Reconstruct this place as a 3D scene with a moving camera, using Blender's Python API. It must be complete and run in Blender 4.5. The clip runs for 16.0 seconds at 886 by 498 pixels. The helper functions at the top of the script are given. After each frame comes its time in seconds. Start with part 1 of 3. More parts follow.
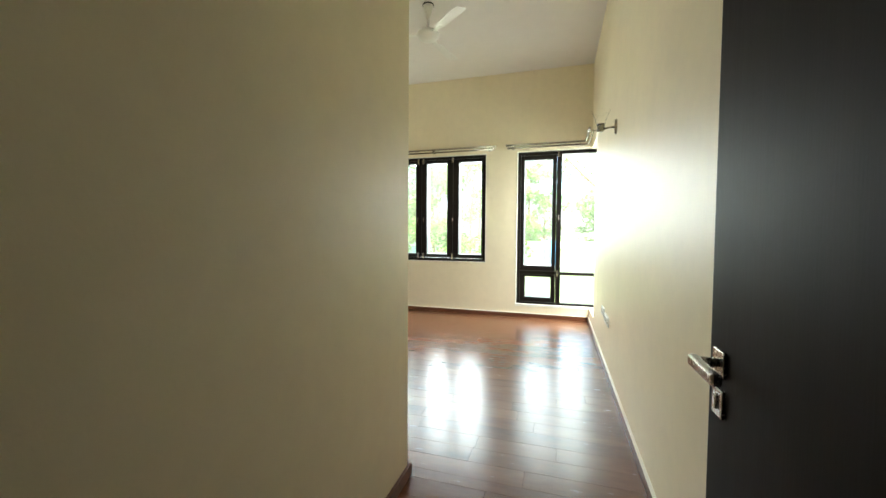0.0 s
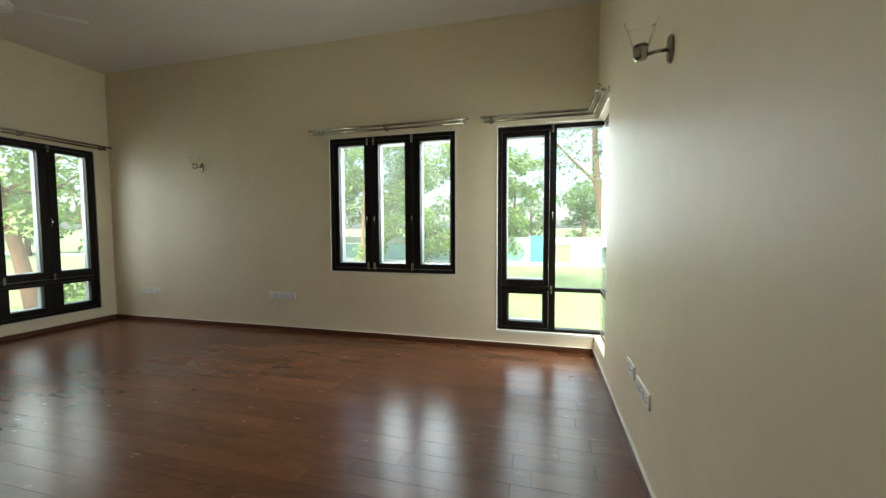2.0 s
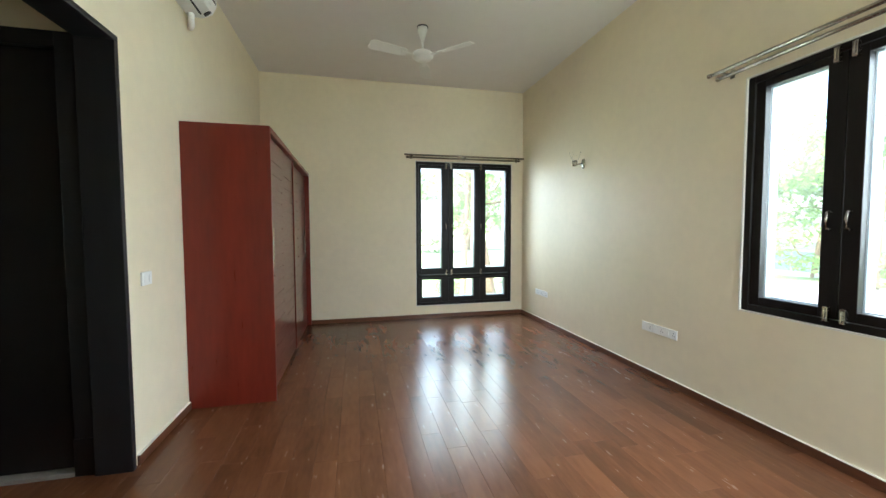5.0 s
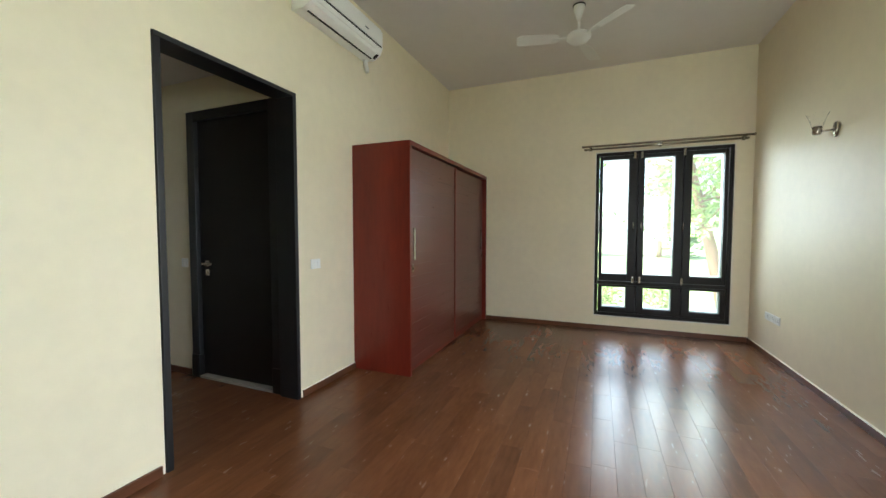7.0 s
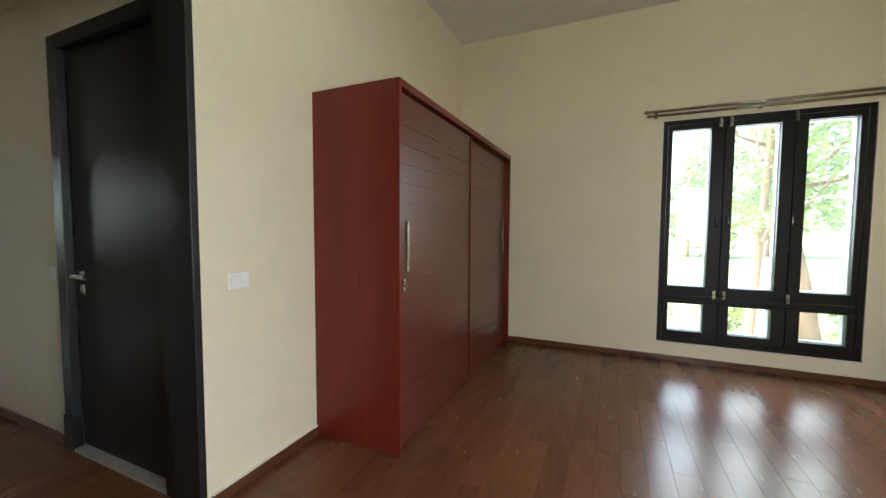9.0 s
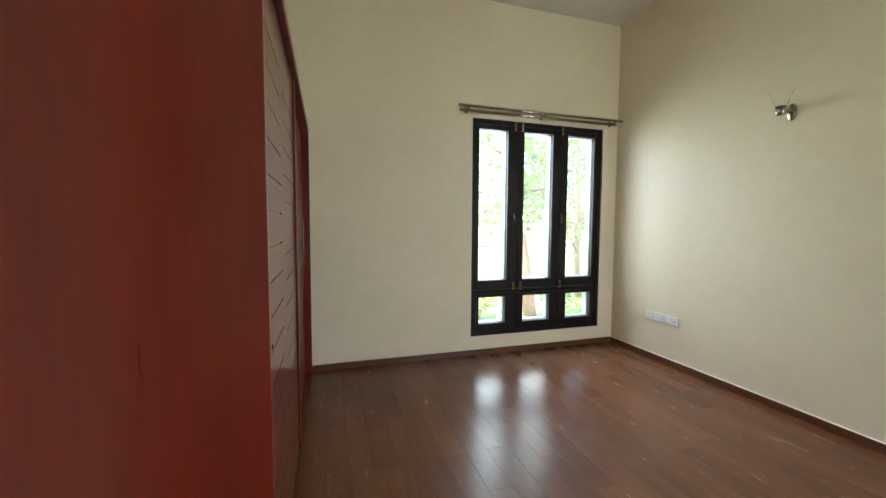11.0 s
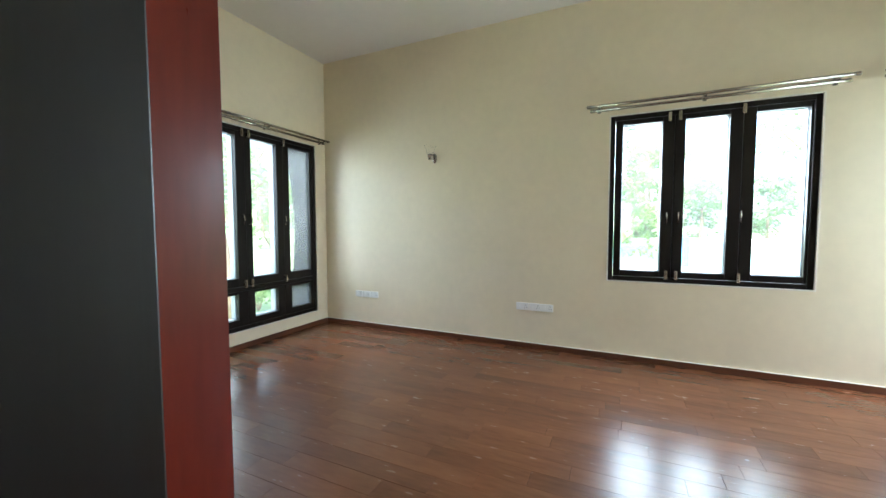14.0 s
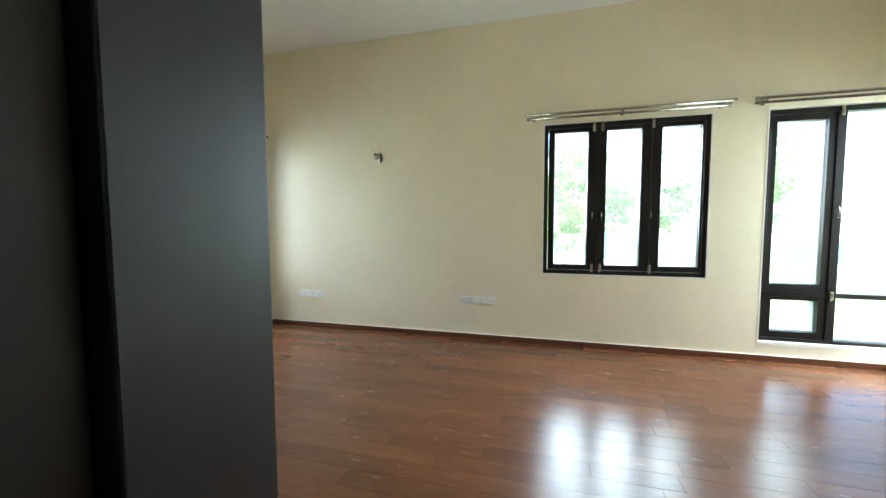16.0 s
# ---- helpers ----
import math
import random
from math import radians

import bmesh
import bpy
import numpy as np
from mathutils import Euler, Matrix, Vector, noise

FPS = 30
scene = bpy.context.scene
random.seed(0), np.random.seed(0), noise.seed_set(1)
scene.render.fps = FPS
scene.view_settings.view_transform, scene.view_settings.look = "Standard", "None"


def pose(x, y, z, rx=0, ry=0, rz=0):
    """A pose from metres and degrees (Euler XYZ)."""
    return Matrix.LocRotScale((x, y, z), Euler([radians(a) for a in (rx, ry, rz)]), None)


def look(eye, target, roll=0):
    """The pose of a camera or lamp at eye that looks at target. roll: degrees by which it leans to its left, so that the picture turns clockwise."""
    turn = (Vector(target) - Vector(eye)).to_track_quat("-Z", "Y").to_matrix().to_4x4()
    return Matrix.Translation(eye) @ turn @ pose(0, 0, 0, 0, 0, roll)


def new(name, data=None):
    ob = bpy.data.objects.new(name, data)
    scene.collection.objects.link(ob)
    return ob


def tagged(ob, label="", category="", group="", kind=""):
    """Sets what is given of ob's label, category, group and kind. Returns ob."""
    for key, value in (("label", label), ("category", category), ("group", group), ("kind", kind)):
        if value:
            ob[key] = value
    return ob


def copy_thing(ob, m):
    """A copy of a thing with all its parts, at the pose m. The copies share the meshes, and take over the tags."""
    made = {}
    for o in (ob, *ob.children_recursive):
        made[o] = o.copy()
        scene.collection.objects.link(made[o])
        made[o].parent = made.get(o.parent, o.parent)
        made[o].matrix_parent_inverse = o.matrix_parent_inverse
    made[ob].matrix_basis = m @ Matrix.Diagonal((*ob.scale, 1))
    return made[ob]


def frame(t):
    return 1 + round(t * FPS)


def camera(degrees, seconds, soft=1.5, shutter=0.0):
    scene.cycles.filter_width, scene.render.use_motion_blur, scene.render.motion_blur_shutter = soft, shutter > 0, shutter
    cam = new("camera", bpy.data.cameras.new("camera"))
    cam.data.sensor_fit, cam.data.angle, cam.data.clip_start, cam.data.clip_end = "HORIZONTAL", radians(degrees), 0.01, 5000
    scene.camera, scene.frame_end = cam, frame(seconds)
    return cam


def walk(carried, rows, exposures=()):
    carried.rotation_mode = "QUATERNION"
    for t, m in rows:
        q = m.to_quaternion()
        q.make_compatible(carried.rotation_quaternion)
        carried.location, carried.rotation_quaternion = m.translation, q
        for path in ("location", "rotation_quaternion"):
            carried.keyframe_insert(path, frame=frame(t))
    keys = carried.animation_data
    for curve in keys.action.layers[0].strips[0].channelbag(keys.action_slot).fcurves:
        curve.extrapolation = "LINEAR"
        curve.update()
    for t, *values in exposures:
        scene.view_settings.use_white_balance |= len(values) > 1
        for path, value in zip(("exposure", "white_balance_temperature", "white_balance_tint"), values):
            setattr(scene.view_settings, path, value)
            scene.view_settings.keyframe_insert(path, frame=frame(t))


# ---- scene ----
cam = camera(98.9, 16.0)
EXPOSURES = [(0.0, 3.2, 6700, 4), (1.0, 2.4, 6600, 3), (1.5, 2.1, 6600, 5), (3.5, 1.75, 6550, 7), (4.2, 2.65, 6100, 6), (5.0, 3.15, 5950, 6), (7.5, 2.85, 6250, 7), (10.5, 2.98, 6300, 10), (11.5, 3.1, 5800, 10), (12.5, 3.2, 5250, 8), (14.0, 3.12, 5700, 6), (16.0, 3.18, 5800, 3)]
PATH = [
    (0, (-0.452, -5.874, 1.257), (-1.031, -3.961, 1.179), 0.4),
    (0.5, (-0.497, -5.476, 1.28), (-1.066, -3.56, 1.205), 0.5),
    (1, (-0.544, -5.112, 1.29), (-1.087, -3.188, 1.216), 0.4),
    (1.5, (-0.564, -4.697, 1.34), (-1.087, -2.769, 1.247), -0.1),
    (2, (-0.537, -4.334, 1.373), (-1.051, -2.404, 1.263), -0.2),
    (2.5, (-0.599, -4.02, 1.39), (-1.176, -2.109, 1.271), -0.1),
    (3, (-0.665, -3.753, 1.379), (-1.538, -1.957, 1.274), -0.1),
    (3.5, (-0.72, -3.546, 1.422), (-1.959, -1.98, 1.311), -0.1),
    (4, (-0.799, -3.318, 1.401), (-2.389, -2.109, 1.298), -0.1),
    (4.5, (-0.907, -3.059, 1.418), (-2.719, -2.218, 1.315), -0.0),
    (5, (-0.958, -2.771, 1.421), (-2.904, -2.321, 1.321), -0.2),
    (5.2, (-0.955, -2.616, 1.419), (-2.935, -2.353, 1.321), -0.2),
    (7.3, (-1.156, -1.757, 1.405), (-2.978, -2.574, 1.305), 0.2),
    (7.5, (-1.273, -1.798, 1.414), (-3.086, -2.636, 1.307), 0.3),
    (8, (-1.622, -1.921, 1.389), (-3.433, -2.764, 1.273), 0.3),
    (8.2, (-1.786, -1.973, 1.383), (-3.596, -2.817, 1.27), 0.3),
    (10.3, (-2.988, -2.987, 1.464), (-4.971, -3.198, 1.32), 0.0),
    (10.5, (-3.063, -3.085, 1.471), (-5.057, -3.058, 1.321), 0.2),
    (11, (-3.22, -3.284, 1.39), (-5.128, -2.698, 1.267), 0.3),
    (11.5, (-3.273, -3.531, 1.367), (-4.94, -2.433, 1.263), 0.3),
    (12, (-3.236, -3.76, 1.355), (-4.644, -2.344, 1.256), 0.1),
    (12.5, (-3.2, -3.939, 1.37), (-4.474, -2.401, 1.266), -0.1),
    (13, (-3.167, -4.115, 1.377), (-4.331, -2.492, 1.271), -0.0),
    (13.5, (-3.135, -4.235, 1.388), (-4.15, -2.515, 1.283), -0.2),
    (14, (-3.066, -4.292, 1.371), (-3.912, -2.483, 1.26), -0.1),
    (14.5, (-3.057, -4.326, 1.397), (-3.760, -2.456, 1.276), -0.3),
    (15, (-3.058, -4.374, 1.403), (-3.668, -2.472, 1.285), -0.2),
    (15.5, (-3.076, -4.466, 1.387), (-3.637, -2.55, 1.263), -0.2),
    (16, (-3.132, -4.494, 1.4), (-3.662, -2.571, 1.267), -0.2),
]
walk(cam, [(t, look(eye, target, roll)) for t, eye, target, roll in PATH], EXPOSURES)

# ---- world and sun: bright overcast day ----
SKY = 0.15
WINDOW_LIGHT = 9.0
world = bpy.data.worlds.new("sky")
scene.world = world
world.use_nodes = True
wn = world.node_tree
sky = wn.nodes.new("ShaderNodeTexSky")
sky.sky_type = "NISHITA"
sky.sun_disc = False
sky.sun_elevation = radians(58)
sky.sun_rotation = radians(163)
sky.air_density, sky.dust_density, sky.ozone_density = 1.0, 2.5, 1.0
wn.links.new(sky.outputs[0], wn.nodes["Background"].inputs[0])
wn.nodes["Background"].inputs[1].default_value = SKY
sun = new("sun", bpy.data.lights.new("sun", "SUN"))
sun.data.energy, sun.data.angle, sun.data.color = 2.8, radians(28), (1.0, 0.95, 0.88)
sun.matrix_world = look((0, 0, 20), (-0.15, 0.5, 20 - 0.85))

# lamps added just outside the window openings to strengthen the sky light indoors
for name, at, to, size, share in (("window_light_north", (-2.36, 1.25, 2.25), (-2.36, 0.0, 1.55), (1.9, 2.3), 1.25),
                                  ("window_light_corner", (-0.62, 1.25, 2.15), (-0.65, 0.0, 1.3), (1.3, 2.6), 0.62),
                                  ("window_light_east", (1.25, -0.36, 2.15), (0.0, -0.40, 1.3), (1.6, 2.6), 1.15),
                                  ("window_light_west", (-8.2, -1.01, 2.1), (-7.0, -1.01, 1.3), (2.6, 2.4), 0.6)):
    lamp = new(name, bpy.data.lights.new(name, "AREA"))
    lamp.data.shape, lamp.data.size, lamp.data.size_y = "RECTANGLE", *size
    lamp.data.energy = WINDOW_LIGHT * share * size[0] * size[1]
    lamp.data.color = (0.91, 0.95, 1.0)
    lamp.matrix_world = look(at, to)


# ---- materials ----
def mat(name, color, rough=0.5, metal=0.0, vary=0.12, scale=6.0, bump=0.0, bump_scale=60.0,
        stretch=(1, 1, 1), coat=0.0, piece=False, island=False, dirt=0.0, spread=0.0, specular=0.5):
    m = bpy.data.materials.new(name)
    m.use_nodes = True
    n, l = m.node_tree.nodes, m.node_tree.links
    b = n["Principled BSDF"]
    b.inputs["Metallic"].default_value = metal
    b.inputs["Coat Weight"].default_value = coat
    b.inputs["Coat Roughness"].default_value = 0.08
    b.inputs["Specular IOR Level"].default_value = specular
    tc = n.new("ShaderNodeTexCoord")
    mp = n.new("ShaderNodeMapping")
    mp.inputs["Scale"].default_value = stretch
    l.new(tc.outputs["Object"], mp.inputs["Vector"])
    vec = mp.outputs["Vector"]
    rnd = None
    if piece or island:
        info = n.new("ShaderNodeObjectInfo" if piece else "ShaderNodeNewGeometry")
        rnd = info.outputs["Random"] if piece else info.outputs["Random Per Island"]
        add = n.new("ShaderNodeVectorMath")
        add.operation = "ADD"
        mul = n.new("ShaderNodeMath")
        mul.operation = "MULTIPLY"
        mul.inputs[1].default_value = 37.0
        l.new(rnd, mul.inputs[0])
        l.new(vec, add.inputs[0])
        l.new(mul.outputs[0], add.inputs[1])
        vec = add.outputs[0]
    big, fine = n.new("ShaderNodeTexNoise"), n.new("ShaderNodeTexNoise")
    big.inputs["Scale"].default_value, fine.inputs["Scale"].default_value = scale, scale * 7
    big.inputs["Detail"].default_value = 4.0
    fine.inputs["Detail"].default_value = 6.0
    l.new(vec, big.inputs["Vector"])
    l.new(vec, fine.inputs["Vector"])
    mixf = n.new("ShaderNodeMath")
    mixf.operation = "MULTIPLY_ADD"
    mixf.inputs[1].default_value = 0.4
    l.new(fine.outputs["Fac"], mixf.inputs[0])
    sc = n.new("ShaderNodeMath")
    sc.operation = "MULTIPLY"
    sc.inputs[1].default_value = 0.6
    l.new(big.outputs["Fac"], sc.inputs[0])
    l.new(sc.outputs[0], mixf.inputs[2])
    fac = mixf.outputs[0]
    if rnd is not None and spread:
        r2 = n.new("ShaderNodeMath")
        r2.operation = "MULTIPLY_ADD"
        r2.inputs[1].default_value = spread
        r2.inputs[2].default_value = -spread / 2
        l.new(rnd, r2.inputs[0])
        r3 = n.new("ShaderNodeMath")
        r3.operation = "ADD"
        l.new(fac, r3.inputs[0])
        l.new(r2.outputs[0], r3.inputs[1])
        fac = r3.outputs[0]
    ramp = n.new("ShaderNodeValToRGB")
    lo = [max(0.0, c * (1 - vary)) for c in color]
    hi = [min(1.0, c * (1 + vary)) for c in color]
    ramp.color_ramp.elements[0].position, ramp.color_ramp.elements[1].position = 0.3, 0.7
    ramp.color_ramp.elements[0].color, ramp.color_ramp.elements[1].color = (*lo, 1), (*hi, 1)
    l.new(fac, ramp.inputs["Fac"])
    l.new(ramp.outputs[0], b.inputs["Base Color"])
    rr = n.new("ShaderNodeMapRange")
    rr.inputs["To Min"].default_value, rr.inputs["To Max"].default_value = max(0.0, rough - 0.06), rough + 0.06
    l.new(fine.outputs["Fac"], rr.inputs["Value"])
    l.new(rr.outputs[0], b.inputs["Roughness"])
    if bump:
        bn = n.new("ShaderNodeTexNoise")
        bn.inputs["Scale"].default_value = bump_scale
        bn.inputs["Detail"].default_value = 5.0
        l.new(vec, bn.inputs["Vector"])
        bp = n.new("ShaderNodeBump")
        bp.inputs["Strength"].default_value = bump
        bp.inputs["Distance"].default_value = 0.004
        l.new(bn.outputs["Fac"], bp.inputs["Height"])
        l.new(bp.outputs[0], b.inputs["Normal"])
    return m


def glass_mat(name, tint, f0=1.45, haze=0.0):
    m = bpy.data.materials.new(name)
    m.use_nodes = True
    n, l = m.node_tree.nodes, m.node_tree.links
    n.remove(n["Principled BSDF"])
    tr, gl = n.new("ShaderNodeBsdfTransparent"), n.new("ShaderNodeBsdfGlossy")
    tr.inputs["Color"].default_value = (*tint, 1)
    gl.inputs["Roughness"].default_value = 0.02
    fr, mx = n.new("ShaderNodeFresnel"), n.new("ShaderNodeMixShader")
    fr.inputs["IOR"].default_value = f0
    l.new(fr.outputs[0], mx.inputs[0])
    l.new(tr.outputs[0], mx.inputs[1])
    l.new(gl.outputs[0], mx.inputs[2])
    last = mx
    if haze:
        # translucent veil that puts haze over the outside view into the pane
        tl, veil = n.new("ShaderNodeBsdfTranslucent"), n.new("ShaderNodeMixShader")
        tl.inputs["Color"].default_value = (0.9, 0.92, 0.92, 1)
        tc, ns, mr = n.new("ShaderNodeTexCoord"), n.new("ShaderNodeTexNoise"), n.new("ShaderNodeMapRange")
        ns.inputs["Scale"].default_value = 3.0
        mr.inputs["To Min"].default_value, mr.inputs["To Max"].default_value = haze * 0.5, haze * 1.5
        l.new(tc.outputs["Object"], ns.inputs["Vector"])
        l.new(ns.outputs["Fac"], mr.inputs["Value"])
        l.new(mr.outputs[0], veil.inputs[0])
        l.new(mx.outputs[0], veil.inputs[1])
        l.new(tl.outputs[0], veil.inputs[2])
        last = veil
    l.new(last.outputs[0], n["Material Output"].inputs["Surface"])
    return m


WALL = mat("cream_wall_paint", (0.835, 0.748, 0.555), 0.48, vary=0.05, scale=1.6, bump=0.12, bump_scale=90)
REVEAL = mat("white_reveal_paint", (0.82, 0.79, 0.70), 0.55, vary=0.03, scale=4, bump=0.08)
CEIL = mat("white_ceiling_paint", (0.80, 0.765, 0.73), 0.7, vary=0.03, scale=1.0, bump=0.08)
FLOOR = mat("lacquered_plank_wood", (0.145, 0.056, 0.025), 0.25, vary=0.30, scale=2.6, bump=0.2, bump_scale=8,
            stretch=(0.42, 1.9, 1), piece=True, spread=0.22, specular=0.36)
SLAB = mat("dark_joint_filler", (0.09, 0.04, 0.02), 0.6, vary=0.1)
SKIRT = mat("dark_skirting_wood", (0.12, 0.045, 0.022), 0.3, vary=0.25, scale=4, stretch=(0.4, 0.4, 4))
DARK = mat("espresso_window_wood", (0.009, 0.0065, 0.005), 0.42, vary=0.35, scale=5, stretch=(3, 3, 0.4), bump=0.06, specular=0.22)
DOOR = mat("dark_door_veneer", (0.006, 0.0056, 0.0058), 0.38, vary=0.3, scale=4, stretch=(4, 4, 0.3), bump=0.04, specular=0.5)
JAMB = mat("semigloss_dark_casing", (0.010, 0.0105, 0.012), 0.43, vary=0.3, scale=4, stretch=(4, 4, 0.3), bump=0.03, specular=0.62)
ENTRY = mat("dark_brown_door_veneer", (0.011, 0.0075, 0.006), 0.55, vary=0.35, scale=4, stretch=(4, 4, 0.3), bump=0.05, specular=0.08)
LINER = mat("grey_glazing_liner", (0.27, 0.29, 0.31), 0.4, metal=0.2, vary=0.06)
CHROME = mat("brushed_steel", (0.38, 0.35, 0.30), 0.26, metal=1.0, vary=0.08, scale=20)
WHITE = mat("white_plastic", (0.90, 0.90, 0.87), 0.35, vary=0.03)
BLACK = mat("black_plastic", (0.012, 0.012, 0.013), 0.4, vary=0.1)
CHERRY = mat("cherry_veneer", (0.150, 0.018, 0.010), 0.30, vary=0.26, scale=3, stretch=(1.3, 1.3, 0.2), bump=0.04, coat=0.05, specular=0.35)
CHERRY_DOOR = mat("cherry_door_veneer", (0.105, 0.020, 0.012), 0.30, vary=0.14, scale=3, stretch=(0.3, 0.3, 3.5), bump=0.04, coat=0.35)
FANW = mat("fan_enamel", (0.80, 0.79, 0.75), 0.3, vary=0.02)
STONE = mat("grey_threshold_stone", (0.33, 0.30, 0.26), 0.4, vary=0.2, scale=14)
MIRROR = mat("mirror_silver", (0.86, 0.88, 0.88), 0.07, metal=1.0, vary=0.01)
GLASS = glass_mat("window_glass", (0.93, 0.96, 0.95), haze=0.02)
SHADE = glass_mat("shade_glass", (0.996, 0.996, 0.994), 1.03)
LAWN = mat("lawn_grass", (0.25, 0.32, 0.13), 0.9, vary=0.25, scale=0.6, bump=0.4, bump_scale=30)
BARK = mat("pale_bark", (0.30, 0.19, 0.12), 0.85, vary=0.3, scale=6, stretch=(2, 2, 0.5), bump=0.4, bump_scale=20)
LEAF = mat("leaf_green", (0.19, 0.28, 0.07), 0.55, vary=0.35, scale=2, island=True, spread=0.6)
LEAF_DARK = mat("leaf_deep_green", (0.10, 0.18, 0.06), 0.55, vary=0.35, scale=2, island=True, spread=0.6)
TURQ = mat("turquoise_sheet", (0.40, 0.64, 0.63), 0.5, vary=0.12, scale=2)
BLUE = mat("blue_sheet", (0.10, 0.33, 0.55), 0.5, vary=0.1, scale=2)
PALE = mat("pale_concrete", (0.62, 0.63, 0.62), 0.8, vary=0.1, scale=3)
for leafy in (LEAF, LEAF_DARK):
    b = leafy.node_tree.nodes["Principled BSDF"]
    tl, mx = leafy.node_tree.nodes.new("ShaderNodeBsdfTranslucent"), leafy.node_tree.nodes.new("ShaderNodeMixShader")
    tl.inputs["Color"].default_value = (0.42, 0.56, 0.20, 1)
    mx.inputs[0].default_value = 0.45
    lk = leafy.node_tree.links
    lk.new(b.outputs[0], mx.inputs[1])
    lk.new(tl.outputs[0], mx.inputs[2])
    lk.new(mx.outputs[0], leafy.node_tree.nodes["Material Output"].inputs["Surface"])


# ---- mesh helpers ----
def part(name, bm, material, parent=None, label="", smooth=False):
    me = bpy.data.meshes.new(name)
    bmesh.ops.recalc_face_normals(bm, faces=bm.faces)
    if smooth:
        for f in bm.faces:
            f.smooth = len(f.verts) <= 4
    bm.to_mesh(me)
    bm.free()
    me.materials.append(material)
    ob = new(name, me)
    ob.parent = parent
    if label:
        tagged(ob, label)
    return ob


def box(bm, x0, x1, y0, y1, z0, z1, bev=0.0):
    m = Matrix.LocRotScale(((x0 + x1) / 2, (y0 + y1) / 2, (z0 + z1) / 2), None, (abs(x1 - x0), abs(y1 - y0), abs(z1 - z0)))
    r = bmesh.ops.create_cube(bm, size=1, matrix=m)
    if bev:
        es = list({e for v in r["verts"] for e in v.link_edges})
        bmesh.ops.bevel(bm, geom=es, offset=bev, segments=2, affect="EDGES", profile=0.5)


def boxes(*rows, bev=0.0):
    bm = bmesh.new()
    for r in rows:
        box(bm, *r, bev=bev)
    return bm


def lathe(bm, profile, seg=20, m=None):
    """Turn (radius, height) pairs about z."""
    rings = []
    for r, z in profile:
        ring = []
        for i in range(seg):
            a = 2 * math.pi * i / seg
            p = Vector((r * math.cos(a), r * math.sin(a), z))
            ring.append(bm.verts.new(m @ p if m else p))
        rings.append(ring)
    for a, b in zip(rings, rings[1:]):
        for i in range(seg):
            bm.faces.new((a[i], a[(i + 1) % seg], b[(i + 1) % seg], b[i]))
    bm.faces.new(rings[0])
    bm.faces.new(rings[-1])


def tube(bm, pts, r, seg=10):
    """A bent round bar through points, radius r or one per point."""
    pts = [Vector(p) for p in pts]
    rs = r if isinstance(r, (list, tuple)) else [r] * len(pts)
    rings = []
    for i, p in enumerate(pts):
        d = (pts[min(i + 1, len(pts) - 1)] - pts[max(i - 1, 0)]).normalized()
        q = d.to_track_quat("Z", "Y")
        rings.append([bm.verts.new(p + q @ Vector((rs[i] * math.cos(2 * math.pi * k / seg), rs[i] * math.sin(2 * math.pi * k / seg), 0))) for k in range(seg)])
    for a, b in zip(rings, rings[1:]):
        for k in range(seg):
            bm.faces.new((a[k], a[(k + 1) % seg], b[(k + 1) % seg], b[k]))
    bm.faces.new(rings[0])
    bm.faces.new(rings[-1])


def slab_with_holes(u0, u1, z0, z1, v0, v1, holes, place):
    """A wall in the u-z plane from v0 to v1, with openings (u0, u1, z0, z1) through it. place maps u, v, z to x, y, z."""
    us = sorted({u0, u1, *[min(max(h[i], u0), u1) for h in holes for i in (0, 1)]})
    zs = sorted({z0, z1, *[min(max(h[i], z0), z1) for h in holes for i in (2, 3)]})
    bm, seen = bmesh.new(), {}

    def vert(u, v, z):
        k = (round(u, 5), round(v, 5), round(z, 5))
        if k not in seen:
            seen[k] = bm.verts.new(place(u, v, z))
        return seen[k]

    def solid(i, j):
        if not (0 <= i < len(us) - 1 and 0 <= j < len(zs) - 1):
            return False
        cu, cz = (us[i] + us[i + 1]) / 2, (zs[j] + zs[j + 1]) / 2
        return not any(h[0] < cu < h[1] and h[2] < cz < h[3] for h in holes)

    for i in range(len(us) - 1):
        for j in range(len(zs) - 1):
            if not solid(i, j):
                continue
            a, b, c, d = us[i], us[i + 1], zs[j], zs[j + 1]
            for v in (v0, v1):
                bm.faces.new([vert(a, v, c), vert(b, v, c), vert(b, v, d), vert(a, v, d)])
            for ii, jj, e in ((i - 1, j, ((a, c), (a, d))), (i + 1, j, ((b, c), (b, d))), (i, j - 1, ((a, c), (b, c))), (i, j + 1, ((a, d), (b, d)))):
                if not solid(ii, jj):
                    (p, q), (s, t) = e
                    bm.faces.new([vert(p, v0, q), vert(s, v0, t), vert(s, v1, t), vert(p, v1, q)])
    return bm


def along_x(u, v, z):
    return (u, v, z)


def along_y(u, v, z):
    return (v, u, z)


def empty(name, label, category, m=None, group="", kind=""):
    ob = new(name)
    if m is not None:
        ob.matrix_world = m
    return tagged(ob, label, category, group, kind)


def setting(ob, label, category):
    return tagged(ob, label, category, kind="structure")


